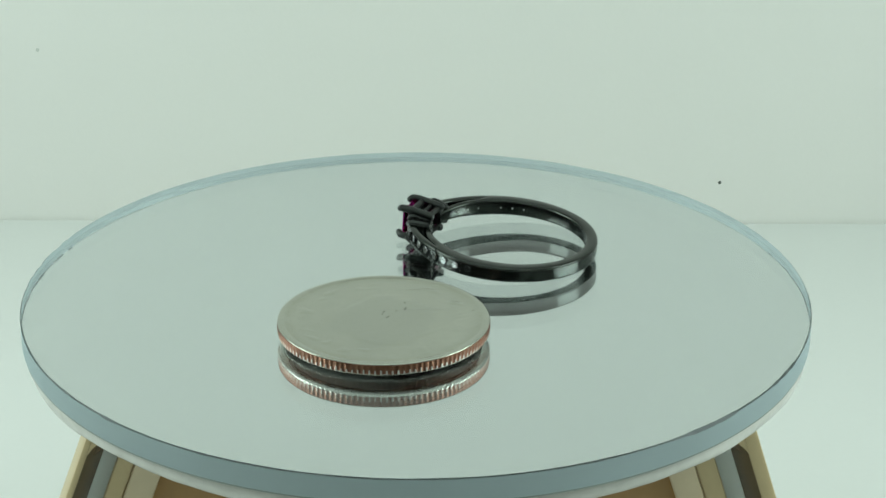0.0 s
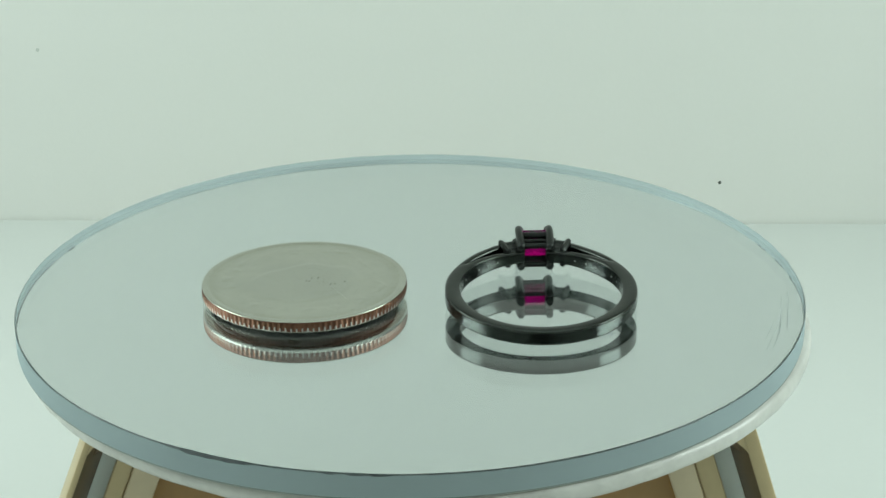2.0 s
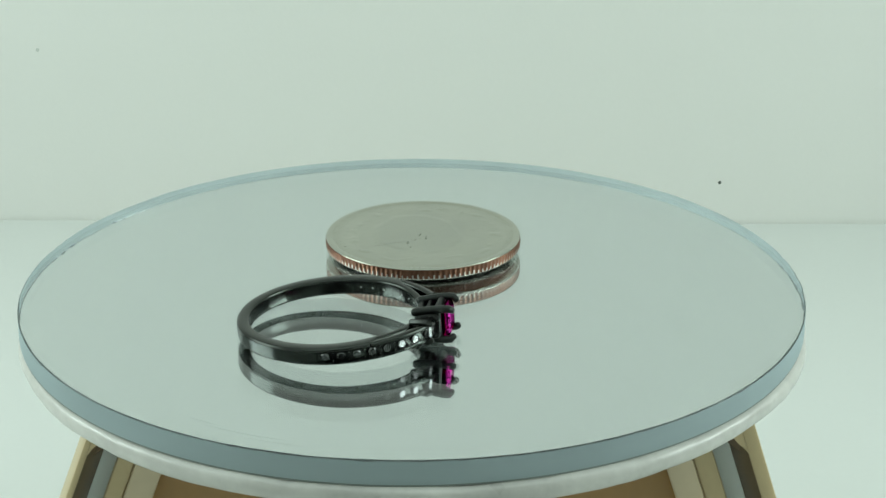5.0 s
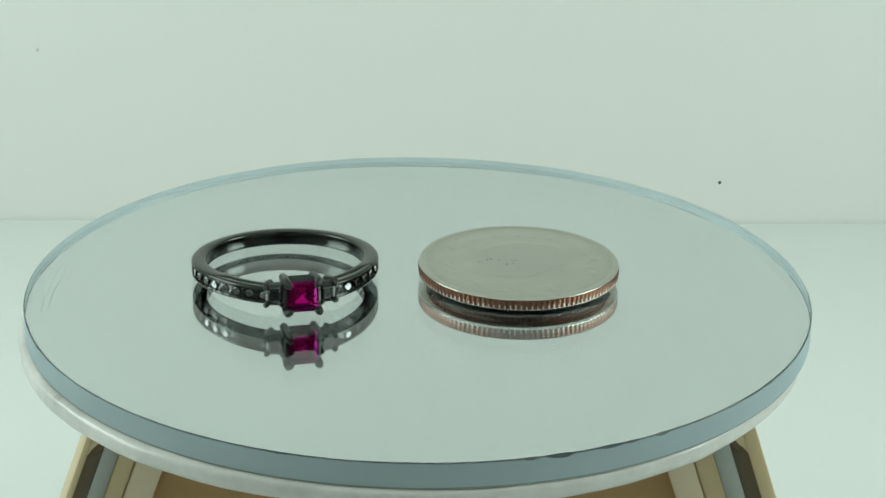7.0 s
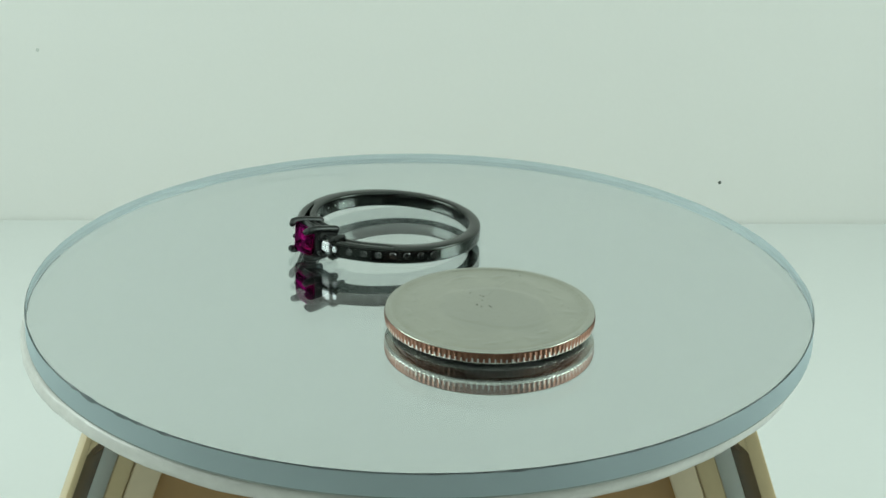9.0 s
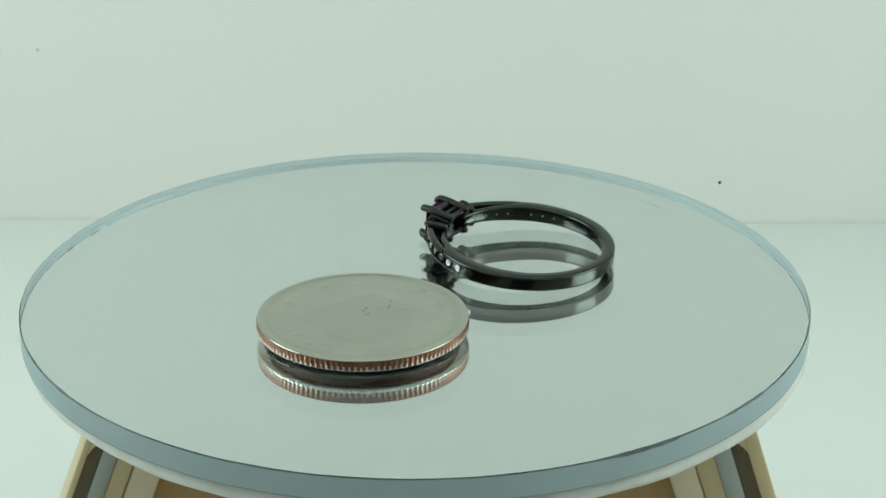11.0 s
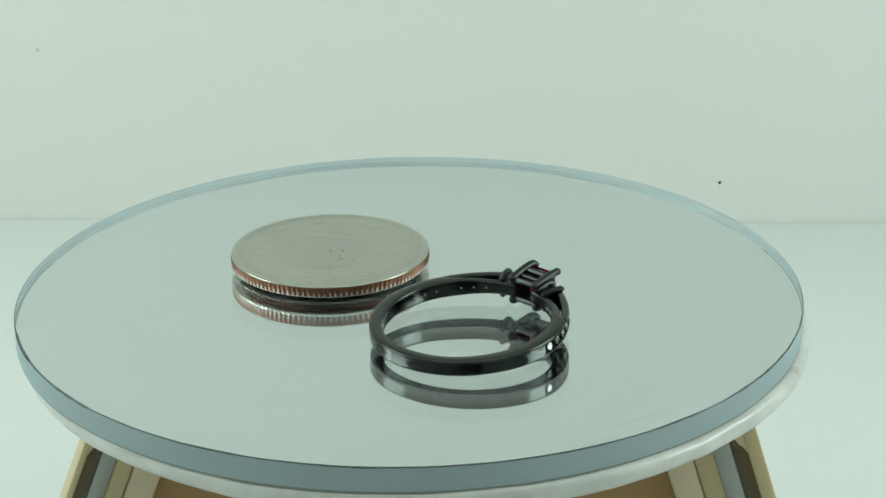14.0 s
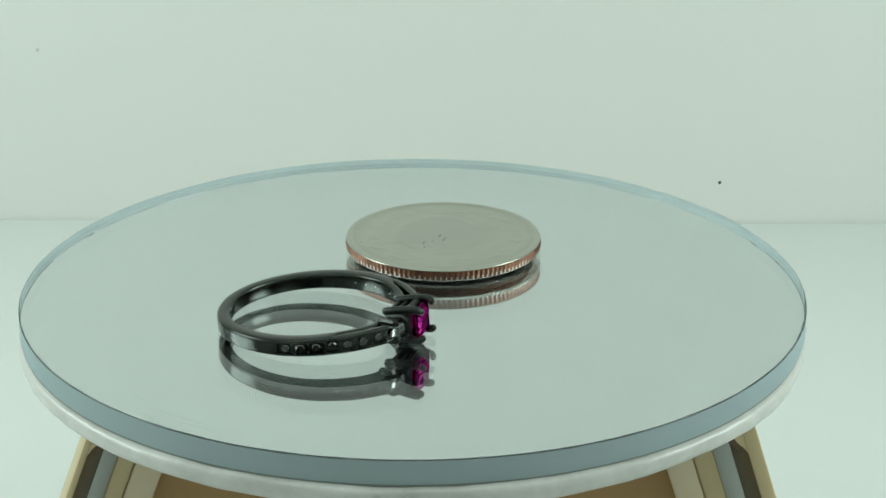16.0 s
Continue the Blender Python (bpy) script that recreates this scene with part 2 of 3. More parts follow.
def tube(bm, points, radii, n=10):
    """A round bar through points (mm), with domed ends, added to bm."""
    pts = [Vector(q) for q in points]
    if not hasattr(radii, "__len__"):
        radii = [radii] * len(pts)
    rings = []
    up = Vector((0.31, 0.17, 0.93)).normalized()
    d0, d1 = (pts[1] - pts[0]).normalized(), (pts[-1] - pts[-2]).normalized()
    path = []
    for k in (1.0, 0.8, 0.45):
        path.append((pts[0] - d0 * radii[0] * k, radii[0] * math.sqrt(max(0.0, 1 - k * k)) + 0.02 * radii[0], d0))
    for i, q in enumerate(pts):
        d = ((pts[min(i + 1, len(pts) - 1)] - q).normalized() + (q - pts[max(i - 1, 0)]).normalized()).normalized()
        path.append((q, radii[i], d))
    for k in (0.45, 0.8, 1.0):
        path.append((pts[-1] + d1 * radii[-1] * k, radii[-1] * math.sqrt(max(0.0, 1 - k * k)) + 0.02 * radii[-1], d1))
    for q, r, d in path:
        u = d.cross(up).normalized()
        v = d.cross(u)
        rings.append([bm.verts.new((q + u * r * math.cos(2 * math.pi * i / n) + v * r * math.sin(2 * math.pi * i / n)) * MM)
                      for i in range(n)])
    for a, b in zip(rings, rings[1:]):
        for i in range(n):
            bm.faces.new((a[i], a[(i + 1) % n], b[(i + 1) % n], b[i]))
    bm.faces.new(rings[0])
    bm.faces.new(rings[-1])
    return bm


def slab(x0, x1, y0, y1, z0, z1, bevel=0.0):
    """A bevelled block, in mm."""
    bm = bmesh.new()
    bmesh.ops.create_cube(bm, size=1.0)
    for v in bm.verts:
        v.co = Vector(((x0 + x1) / 2 + v.co.x * (x1 - x0), (y0 + y1) / 2 + v.co.y * (y1 - y0), (z0 + z1) / 2 + v.co.z * (z1 - z0))) * MM
    if bevel:
        bmesh.ops.bevel(bm, geom=bm.edges[:], offset=bevel * MM, segments=2, profile=0.5, affect="EDGES")
    return bm


def prism(outline, y0, y1, bevel=0.0):
    """An outline of (x, z) in mm, drawn out from y0 to y1."""
    bm = bmesh.new()
    a = [bm.verts.new((x * MM, y0 * MM, z * MM)) for x, z in outline]
    b = [bm.verts.new((x * MM, y1 * MM, z * MM)) for x, z in outline]
    bm.faces.new(a)
    bm.faces.new(b[::-1])
    for i in range(len(a)):
        j = (i + 1) % len(a)
        bm.faces.new((a[j], a[i], b[i], b[j]))
    if bevel:
        bmesh.ops.bevel(bm, geom=bm.edges[:], offset=bevel * MM, segments=2, profile=0.5, affect="EDGES")
    return bm


# ---------------------------------------------------------------- the white box
FLOOR_Z = -60.0
WALL_Y = 173.9


def build_box():
    tagged(part("floor", slab(-230, 230, -330, 190, FLOOR_Z - 6, FLOOR_Z), M_FLOOR, smooth=None),
           "smooth white card floor of a small photo box", "floor", kind="structure")
    # the card's foot is cut back slightly, shaped to draw a thin shaded seam
    bm = prism([(0, 262), (6, 262), (6, FLOOR_Z), (0.30, FLOOR_Z), (0.16, FLOOR_Z + 0.4), (0.05, FLOOR_Z + 1.0), (0, FLOOR_Z + 1.8)], -230, 230)
    bm.transform(Matrix.Rotation(radians(90), 4, "Z"))
    wall = part("wall_back", bm, M_WALL, smooth=60)
    wall.matrix_world = pose(0, WALL_Y * MM, 0, 0, 0, -1.1)
    tagged(wall, "plain off-white card back wall with tiny flecks", "wall", kind="structure")
    tagged(part("wall_left", slab(-236, -230, -330, 190, FLOOR_Z, 262), M_BOX, smooth=None),
           "white fabric side wall", "wall", kind="structure")
    tagged(part("wall_right", slab(230, 236, -330, 190, FLOOR_Z, 262), M_BOX, smooth=None),
           "white fabric side wall", "wall", kind="structure")
    tagged(part("ceiling", slab(-236, 236, -330, 190, 262, 268), M_CEILING, smooth=None),
           "white fabric ceiling", "ceiling", kind="structure")
    # front wall with an opening in which the camera stands
    hole = (-95, 95, 70, 225)
    bm = bmesh.new()
    outer = (-236, 236, FLOOR_Z, 268)
    xs, zs = (outer[0], hole[0], hole[1], outer[1]), (outer[2], hole[2], hole[3], outer[3])
    for i in range(3):
        for k in range(3):
            if (i, k) == (1, 1):
                continue
            piece = slab(xs[i], xs[i + 1], -336, -330, zs[k], zs[k + 1])
            me = bpy.data.meshes.new("piece")
            piece.to_mesh(me)
            piece.free()
            bm.from_mesh(me)
            bpy.data.meshes.remove(me)
    tagged(part("wall_front", bm, M_FRONT, smooth=None), "white cloth front wall with a camera opening", "wall", kind="structure")


def fleck(name, x, z, r, mat, label):
    """A tiny speck stuck on the back wall."""
    y = WALL_Y + math.tan(radians(-1.1)) * x
    bm = lathe([(0, 0.12), (r * 0.6, 0.1), (r, 0.03), (r * 1.02, -0.02), (0, -0.02)], 14)
    for v in bm.verts:
        k = 1 + 0.18 * noise.noise(v.co * 9000)
        v.co.x *= k
        v.co.y *= k * 1.15
    ob = part(name, bm, mat)
    ob.matrix_world = pose(x * MM, y * MM, z * MM, 90, 0, -1.1)
    tagged(ob, label, "speck")


build_box()
fleck("wall_speck", 61.4, -51.05, 0.31, M_DARK, "tiny dark speck on the white back wall")
fleck("wall_speck", -74.3, -23.85, 0.34, M_FAINT, "tiny faint grey speck on the white back wall")


# ---------------------------------------------------------------- turntable base
def build_turntable():
    thing = tagged(new("turntable"), "tan plastic turntable base with a pearly rotating platter", "turntable")
    thing.matrix_world = pose(0, 0, FLOOR_Z * MM)
    up = -FLOOR_Z
    SLOPE = {-1: 0.37, 1: 0.32}

    def at(x, z, side):
        """x of a slanted line that crosses x at 10 mm below the disc."""
        return side * (x + SLOPE[side] * (-10 - z)) + (0.95 if side > 0 else 0.40)

    def strip(name, x0, x1, y0, y1, mat, side, top, bevel=0.25, bottom=FLOOR_Z, label=""):
        o = [(at(x0, top, side), top + up), (at(x1, top, side), top + up), (at(x1, bottom, side), bottom + up), (at(x0, bottom, side), bottom + up)]
        return part(name, prism(o, y0, y1, bevel), mat, thing, label)

    # x of the edges from the outer post inwards: post, reveal, panel, inner post, rib
    EDGES = {-1: (37.4, 36.6, 34.85, 33.0, 30.82, 27.4), 1: (37.7, 36.0, 34.15, 32.0, 29.5, 26.15)}
    for side in (-1, 1):
        post, reveal, panel, inner, seam, rib = EDGES[side]
        strip("corner_post", reveal, post, -20, 20, M_TAN, side, -8.0)
        # slanted reveal between the post and the recessed panel
        bm = bmesh.new()
        rows = []
        for z in (-8.0, FLOOR_Z + 0.2):
            rows.append([bm.verts.new((at(x, z, side) * MM, y * MM, (z + up) * MM)) for x, y in
                         ((reveal + 0.05, -19.6), (panel, -16.4), (panel, -14.0), (reveal + 0.05, -14.0))])
        for a, b in zip(rows, rows[1:]):
            for i in range(4):
                bm.faces.new((a[i], a[(i + 1) % 4], b[(i + 1) % 4], b[i]))
        bm.faces.new(rows[0])
        bm.faces.new(rows[-1])
        part("reveal", bm, M_REVEAL, thing, "dark brown inner edge")
        # cut-off upper corner, with its own reveal set back behind it
        o = [(at(x, z, side), z + up) for x, z in ((reveal + 0.05, -8.0), (panel - 0.3, -8.0), (panel + 0.2, -9.7), (reveal - 0.6, -10.9), (reveal + 0.05, -12.3))]
        part("corner_gusset", prism(o, -19.9, -18.6, 0.15), M_TAN, thing)
        o = [(at(x, z, side), z + up) for x, z in ((reveal - 0.2, -8.0), (inner + 0.05, -8.0), (inner + 0.05, -10.2), (panel - 0.2, -11.3), (reveal - 0.2, -13.6))]
        part("upper_reveal", prism(o, -18.3, -16.35, 0.1), M_REVEAL, thing, "dark brown inner edge")
        strip("side_panel", inner - 2.0, panel + 0.6, -16.3, -14.8, M_GREY, side, -8.2, label="grey recessed panel")
        strip("inner_post", seam + 0.02, inner, -18.5, -12, M_TAN, side, -8.1, 0.3)
        strip("front_rib", rib, seam - 0.02, -19.0, -12, M_TAN_LIGHT, side, -8.1, 0.4, label="light tan rib")
    o = [(at(27.6, -8.2, -1), -8.2 + up), (at(26.35, -8.2, 1), -8.2 + up), (at(26.35, FLOOR_Z, 1), 0), (at(27.6, FLOOR_Z, -1), 0)]
    part("front_panel", prism(o, -17.3, -15.3, 0.2), M_BROWN, thing, "brown recessed front panel")
    o = [(at(36.6, -8.0, -1), -8.0 + up), (at(36.6, -8.0, 1), -8.0 + up), (at(36.6, FLOOR_Z, 1), 0), (at(36.6, FLOOR_Z, -1), 0)]
    part("back_panel", prism(o, 19.0, 21.0, 0.2), M_TAN, thing)
    part("top_plate", slab(-36, 37, -18, 20, -8.0 + up, -7.0 + up, 0.3), M_TAN, thing)
    part("spindle", lathe([(0, -5.2 + up), (7, -5.2 + up), (7, -7.2 + up), (0, -7.2 + up)], 32), M_BROWN, thing)
    # rotating platter under the disc, with an uneven, rounded rim
    prof = [(0, -2.97), (45.4, -2.97), (46.05, -3.03), (46.38, -3.3), (46.48, -3.75), (46.45, -4.3), (46.25, -4.9), (45.8, -5.28), (45.15, -5.46), (0, -5.38)]
    bm = lathe(prof, 360, (0.24, 0.29))
    for v in bm.verts:
        if math.hypot(v.co.x, v.co.y) > 45.1 * MM:
            k = 0.22 * noise.noise((v.co.x * 90, v.co.y * 90, v.co.z * 300)) + 0.10 * noise.noise((v.co.x * 420, v.co.y * 420, v.co.z * 700))
            out = Vector((v.co.x, v.co.y, 0)).normalized()
            v.co += out * (k * MM) + Vector((0, 0, min(0.0, 0.16 * noise.noise((v.co.x * 160, v.co.y * 160, 4))) * MM))
    platter = part("platter", bm, M_PLATTER, thing, "pearly off-white rotating platter", smooth=60)
    return thing, platter


TURNTABLE, PLATTER = build_turntable()


# ---------------------------------------------------------------- mirror disc
DISC_R, DISC_T = 46.45, 2.75
SILVER_Z = -2.6
DISC_AT = (0.188, -0.654)


def build_disc():
    thing = tagged(new("mirror_disc"), "round acrylic mirror disc with a chipped clear edge", "mirror")
    n = 480
    rng = random.Random(4)
    chips = [(radians(c), radians(w), d) for c, w, d in ((-48, 5.5, 0.24), (160, 1.0, 0.2), (164, 1.6, 0.26), (171, 1.0, 0.2),
                                                         (174, 0.8, 0.22), (179, 0.8, 0.2))]
    chips += [(rng.uniform(0, 2 * math.pi), rng.uniform(0.006, 0.025), rng.uniform(0.05, 0.14)) for _ in range(22)]
    top, side, lip = bmesh.new(), bmesh.new(), bmesh.new()
    inner = 40.0
    rows = []
    for i in range(n):
        a = 2 * math.pi * i / n
        chip = 0.0
        for c, w, d in chips:
            dist = abs((a - c + math.pi) % (2 * math.pi) - math.pi)
            if dist < w:
                chip = max(chip, d * min(1.0, 4 * (1 - dist / w)) * (0.85 + 0.15 * math.sin(i * 1.7)))
        inset = 0.14 + 0.07 * noise.noise((math.cos(a) * 9, math.sin(a) * 9, 0)) + 0.5 * chip
        drop = 0.12 + 0.05 * noise.noise((math.cos(a) * 12, math.sin(a) * 12, 3)) + 1.2 * chip
        rows.append([((DISC_AT[0] + r * math.cos(a)) * MM, (DISC_AT[1] + r * math.sin(a)) * MM, z * MM) for r, z in
                     ((inner, 0), (DISC_R - inset, 0), (DISC_R, -drop), (DISC_R, -DISC_T))])
    hub = top.verts.new((DISC_AT[0] * MM, DISC_AT[1] * MM, 0))
    tv = [[top.verts.new(r[k]) for k in (0, 1)] for r in rows]
    sv = [[side.verts.new(r[k]) for k in (2, 3)] for r in rows]
    lv = [[lip.verts.new(r[k]) for k in (1, 2)] for r in rows]
    for i in range(n):
        j = (i + 1) % n
        top.faces.new((hub, tv[i][0], tv[j][0]))
        top.faces.new((tv[i][0], tv[i][1], tv[j][1], tv[j][0]))
        side.faces.new((sv[i][0], sv[i][1], sv[j][1], sv[j][0])).smooth = True
        lip.faces.new((lv[i][0], lv[i][1], lv[j][1], lv[j][0]))
    for name, bm, mat, label in (("upper_surface", top, M_ACRYLIC, "clear polished acrylic"), ("cut_edge", side, M_EDGE, "blue-grey cut acrylic edge"),
                                 ("edge_bevel", lip, M_BEVEL, "dark chipped bevel")):
        me = bpy.data.meshes.new(name)
        bm.to_mesh(me)
        bm.free()
        me.materials.append(mat)
        ob = new(name, me)
        ob.parent = thing
        ob.visible_shadow = name != "upper_surface"
        tagged(ob, label)
    part("silvered_layer", lathe([(0, SILVER_Z), (DISC_R - 0.002, SILVER_Z), (DISC_R - 0.002, SILVER_Z - 0.02), (0, SILVER_Z - 0.02)], n, DISC_AT),
         M_SILVER, thing, "silvered mirror backing")
    # grey backing layer, its colour painting the shaded gap above the platter
    part("backing_paint", lathe([(0, SILVER_Z - 0.022), (DISC_R - 0.02, SILVER_Z - 0.022), (DISC_R - 0.05, -DISC_T - 0.2), (0, -DISC_T - 0.2)], n, DISC_AT),
         M_BACKING, thing, "grey layer in the tone of the shaded gap")
    # fine scratches that run along the edge
    for r, a0, a1, w in ((43.2, 0.82, 1.08, 0.05), (44.0, 0.95, 1.12, 0.04), (42.6, 0.78, 0.90, 0.03)):
        s = bmesh.new()
        m = 24
        strips = []
        for i in range(m + 1):
            a = a0 + (a1 - a0) * i / m
            ww = w * math.sin(math.pi * (0.06 + 0.88 * i / m))
            strips.append([s.verts.new(((r + dr * ww) * math.cos(a) * MM, (r + dr * ww) * math.sin(a) * MM, z * MM))
                           for dr, z in ((-1, 0.002), (0, 0.012), (1, 0.002))])
        for p0, p1 in zip(strips, strips[1:]):
            for k in range(2):
                s.faces.new((p0[k], p0[k + 1], p1[k + 1], p1[k]))
        part("scratch", s, M_SCRATCH, thing, "fine grey scratch")
    return thing


DISC = build_disc()


# ---------------------------------------------------------------- coin
COIN_AT = (-3.567, -12.653)
COIN_R, COIN_T = 12.13, 1.75


def build_coin():
    thing = tagged(new("coin"), "worn silver coin with reeded copper edge on the mirror disc", "coin")
    reeds = 119
    n = reeds * 6

    def rim_r(i, depth):
        k = (i % 6) / 6.0
        return COIN_R - depth * (0.5 - 0.5 * math.cos(2 * math.pi * k)) ** 0.7

    def edge(name, levels, mat, label, smooth=60):
        bm = bmesh.new()
        rings = []
        for z, r0, depth in levels:
            rings.append([bm.verts.new(((rim_r(i, depth) - r0) * math.cos(2 * math.pi * i / n) * MM,
                                        (rim_r(i, depth) - r0) * math.sin(2 * math.pi * i / n) * MM, z * MM)) for i in range(n)])
        for a, b in zip(rings, rings[1:]):
            for i in range(n):
                bm.faces.new((a[i], a[(i + 1) % n], b[(i + 1) % n], b[i]))
        bm.faces.new(rings[0])
        bm.faces.new(rings[-1])
        return part(name, bm, mat, thing, label, smooth)

    edge("lower_face", [(0.06, 10.5, 0), (0.06, 6.0, 0), (0.06, 2.0, 0), (0.06, 1.45, 0), (0.0, 1.25, 0), (0.0, 0.98, 0)], M_NICKEL_LOW, "dull silver-coloured underside", 8)
    # rounded lower rim, on which the reeds run out
    edge("lower_rim", [(0.0, 0.98, 0), (0.05, 0.76, 0), (0.13, 0.54, 0), (0.24, 0.31, 0.02), (0.36, 0.11, 0.05), (0.47, 0.02, 0.09)], M_NICKEL_EDGE,
         "silver-coloured lower layer", 60)
    edge("copper_core", [(0.47, 0.02, 0.09), (0.9, 0.0, 0.11), (1.42, 0.01, 0.10), (1.55, 0.03, 0.05), (1.61, 0.06, 0.02), (1.55, 0.40, 0.0), (1.45, 1.0, 0.0)], M_COPPER, "reddish copper core with reeds")
    # upper face: raised rim, sunken field and worn low relief, without detail
    bm = bmesh.new()
    radii = [COIN_R - 0.055, COIN_R - 0.065, COIN_R - 0.11, COIN_R - 0.20, COIN_R - 0.62, COIN_R - 0.80, COIN_R - 0.95] + \
            [COIN_R - 0.95 - 0.15 * k for k in range(1, 73)]
    heights = [1.61, 1.66, 1.715, 1.745, 1.75, 1.70, 1.655]
    m = 300
    rings = []
    for k, r in enumerate(radii):
        ring = []
        for i in range(m):
            a = 2 * math.pi * i / m
            x, y = r * math.cos(a), r * math.sin(a)
            z = heights[k] if k < 7 else 1.665
            if k < 5:
                z += 0.018 * noise.noise((x * 0.5, y * 0.5, 7)) + 0.012 * noise.noise((x * 2.1, y * 2.1, 2))
            if k >= 7:
                u, v = (x - 0.6) / 5.6, (y + 0.3) / 7.2
                d = math.hypot(u, v) + 0.16 * noise.noise((x * 0.30, y * 0.30, 1))
                z += 0.06 * smooth_step(1.0, 0.86, d)
                # worn marks along the rim and folds inside the raised part
                band = max(0.0, min(1.0, (r - 8.2) / 0.2, (9.9 - r) / 0.2))
                z += 0.07 * band * max(0.0, min(1.0, 4 * noise.noise((a * 7.0, r * 0.9, 3)) - 0.6))
                fold = abs(noise.noise((x * 0.22, y * 0.34, 9)))
                z -= 0.014 * max(0.0, 1.0 - fold / 0.05) * (d < 0.85 and math.hypot(x - 2.5, y - 2.2) > 3.2)
                z += 0.010 * noise.noise((x * 0.5, y * 0.5, 5))
            ring.append(bm.verts.new((x * MM, y * MM, z * MM)))
        rings.append(ring)
    for a, b in zip(rings, rings[1:]):
        for i in range(m):
            bm.faces.new((a[i], a[(i + 1) % m], b[(i + 1) % m], b[i]))
    bm.faces.new(rings[-1])
    face = part("upper_face", bm, M_NICKEL, thing, "worn silver-coloured face with faint relief", smooth=60)
    # pits and a dark scratch
    for x, y, r in ((0.0, 1.75, 0.10), (-0.2, 1.0, 0.07), (2.4, 2.4, 0.10), (1.4, 1.9, 0.06), (2.5, 2.9, 0.07), (0.35, 0.1, 0.08),
                    (0.55, 0.4, 0.08), (2.4, 4.2, 0.07), (10.2, 2.1, 0.06)):
        pit = part("pit", lathe([(0, 0.03), (r * 0.7, 0.025), (r, 0.0), (r, -0.06), (0, -0.06)], 9), M_DARK, face, "tiny dark pit")
        pit.matrix_basis = pose(x * MM, y * MM, (1.752 if x < 5 else 1.69) * MM)
    s = bmesh.new()
    tube(s, [(1.5, 1.95, 1.735), (2.2, 2.35, 1.748), (3.4, 2.2, 1.748), (5.0, 2.4, 1.742), (6.2, 2.55, 1.69), (8.2, 2.65, 1.672)], [0.006, 0.013, 0.014, 0.012, 0.010, 0.005], 6)
    part("scratch", s, M_NICKEL_LOW, face, "thin scratch")
    return thing


COIN = build_coin()


# ---------------------------------------------------------------- ring
RING_AT = (11.38, 11.17)
RING_TURN = 2.764
RING_LEAN = 0.062
HEAD_Z = 0.12


def outer_r(deg):
    """Outer radius of the band, by the angle from the head."""
    return 11.2 + 0.72 * smooth_step(64, 14, abs(deg)) + 0.28 * smooth_step(36, 15, abs(deg))


def half_h(deg):
    return 0.93 + 0.14 * smooth_step(120, 40, abs(deg))


def arc_bar(name, degs, section, mat, parent, label=""):
    """A bar swept along an arc about z; section(deg) gives the outline as (radius, z) in mm."""
    bm = bmesh.new()
    rows = []
    for d in degs:
        c, s = math.cos(radians(d)), math.sin(radians(d))
        rows.append([bm.verts.new((r * c * MM, r * s * MM, z * MM)) for r, z in section(d)])
    k = len(rows[0])
    for a, b in zip(rows, rows[1:]):
        for i in range(k):
            bm.faces.new((a[i], a[(i + 1) % k], b[(i + 1) % k], b[i]))
    bm.faces.new(rows[0])
    bm.faces.new(rows[-1])
    return part(name, bm, mat, parent, label, smooth=42)


def square_stone(half, table, crown, depth):
    """A square-cut stone that faces +x, its girdle at x = 0."""
    bm = bmesh.new()

    def loop(x, h, cut):
        q = h - cut
        return [bm.verts.new((x * MM, y * MM, z * MM)) for y, z in
                ((q, h), (h, q), (h, -q), (q, -h), (-q, -h), (-h, -q), (-h, q), (-q, h))]

    rings = [loop(crown, table, 0.10), loop(crown * 0.55, (half + table) / 2 + 0.08, 0.12), loop(0.05, half, 0.12), loop(-0.06, half, 0.12),
             loop(-depth * 0.30, half * 0.80, 0.14), loop(-depth * 0.62, half * 0.52, 0.12),
             loop(-depth * 0.86, half * 0.24, 0.08)]
    tip = bm.verts.new((-depth * MM, 0, 0))
    for a, b in zip(rings, rings[1:]):
        for i in range(8):
            bm.faces.new((a[i], a[(i + 1) % 8], b[(i + 1) % 8], b[i]))
    bm.faces.new(rings[0])
    for i in range(8):
        bm.faces.new((rings[-1][i], rings[-1][(i + 1) % 8], tip))
    return bm


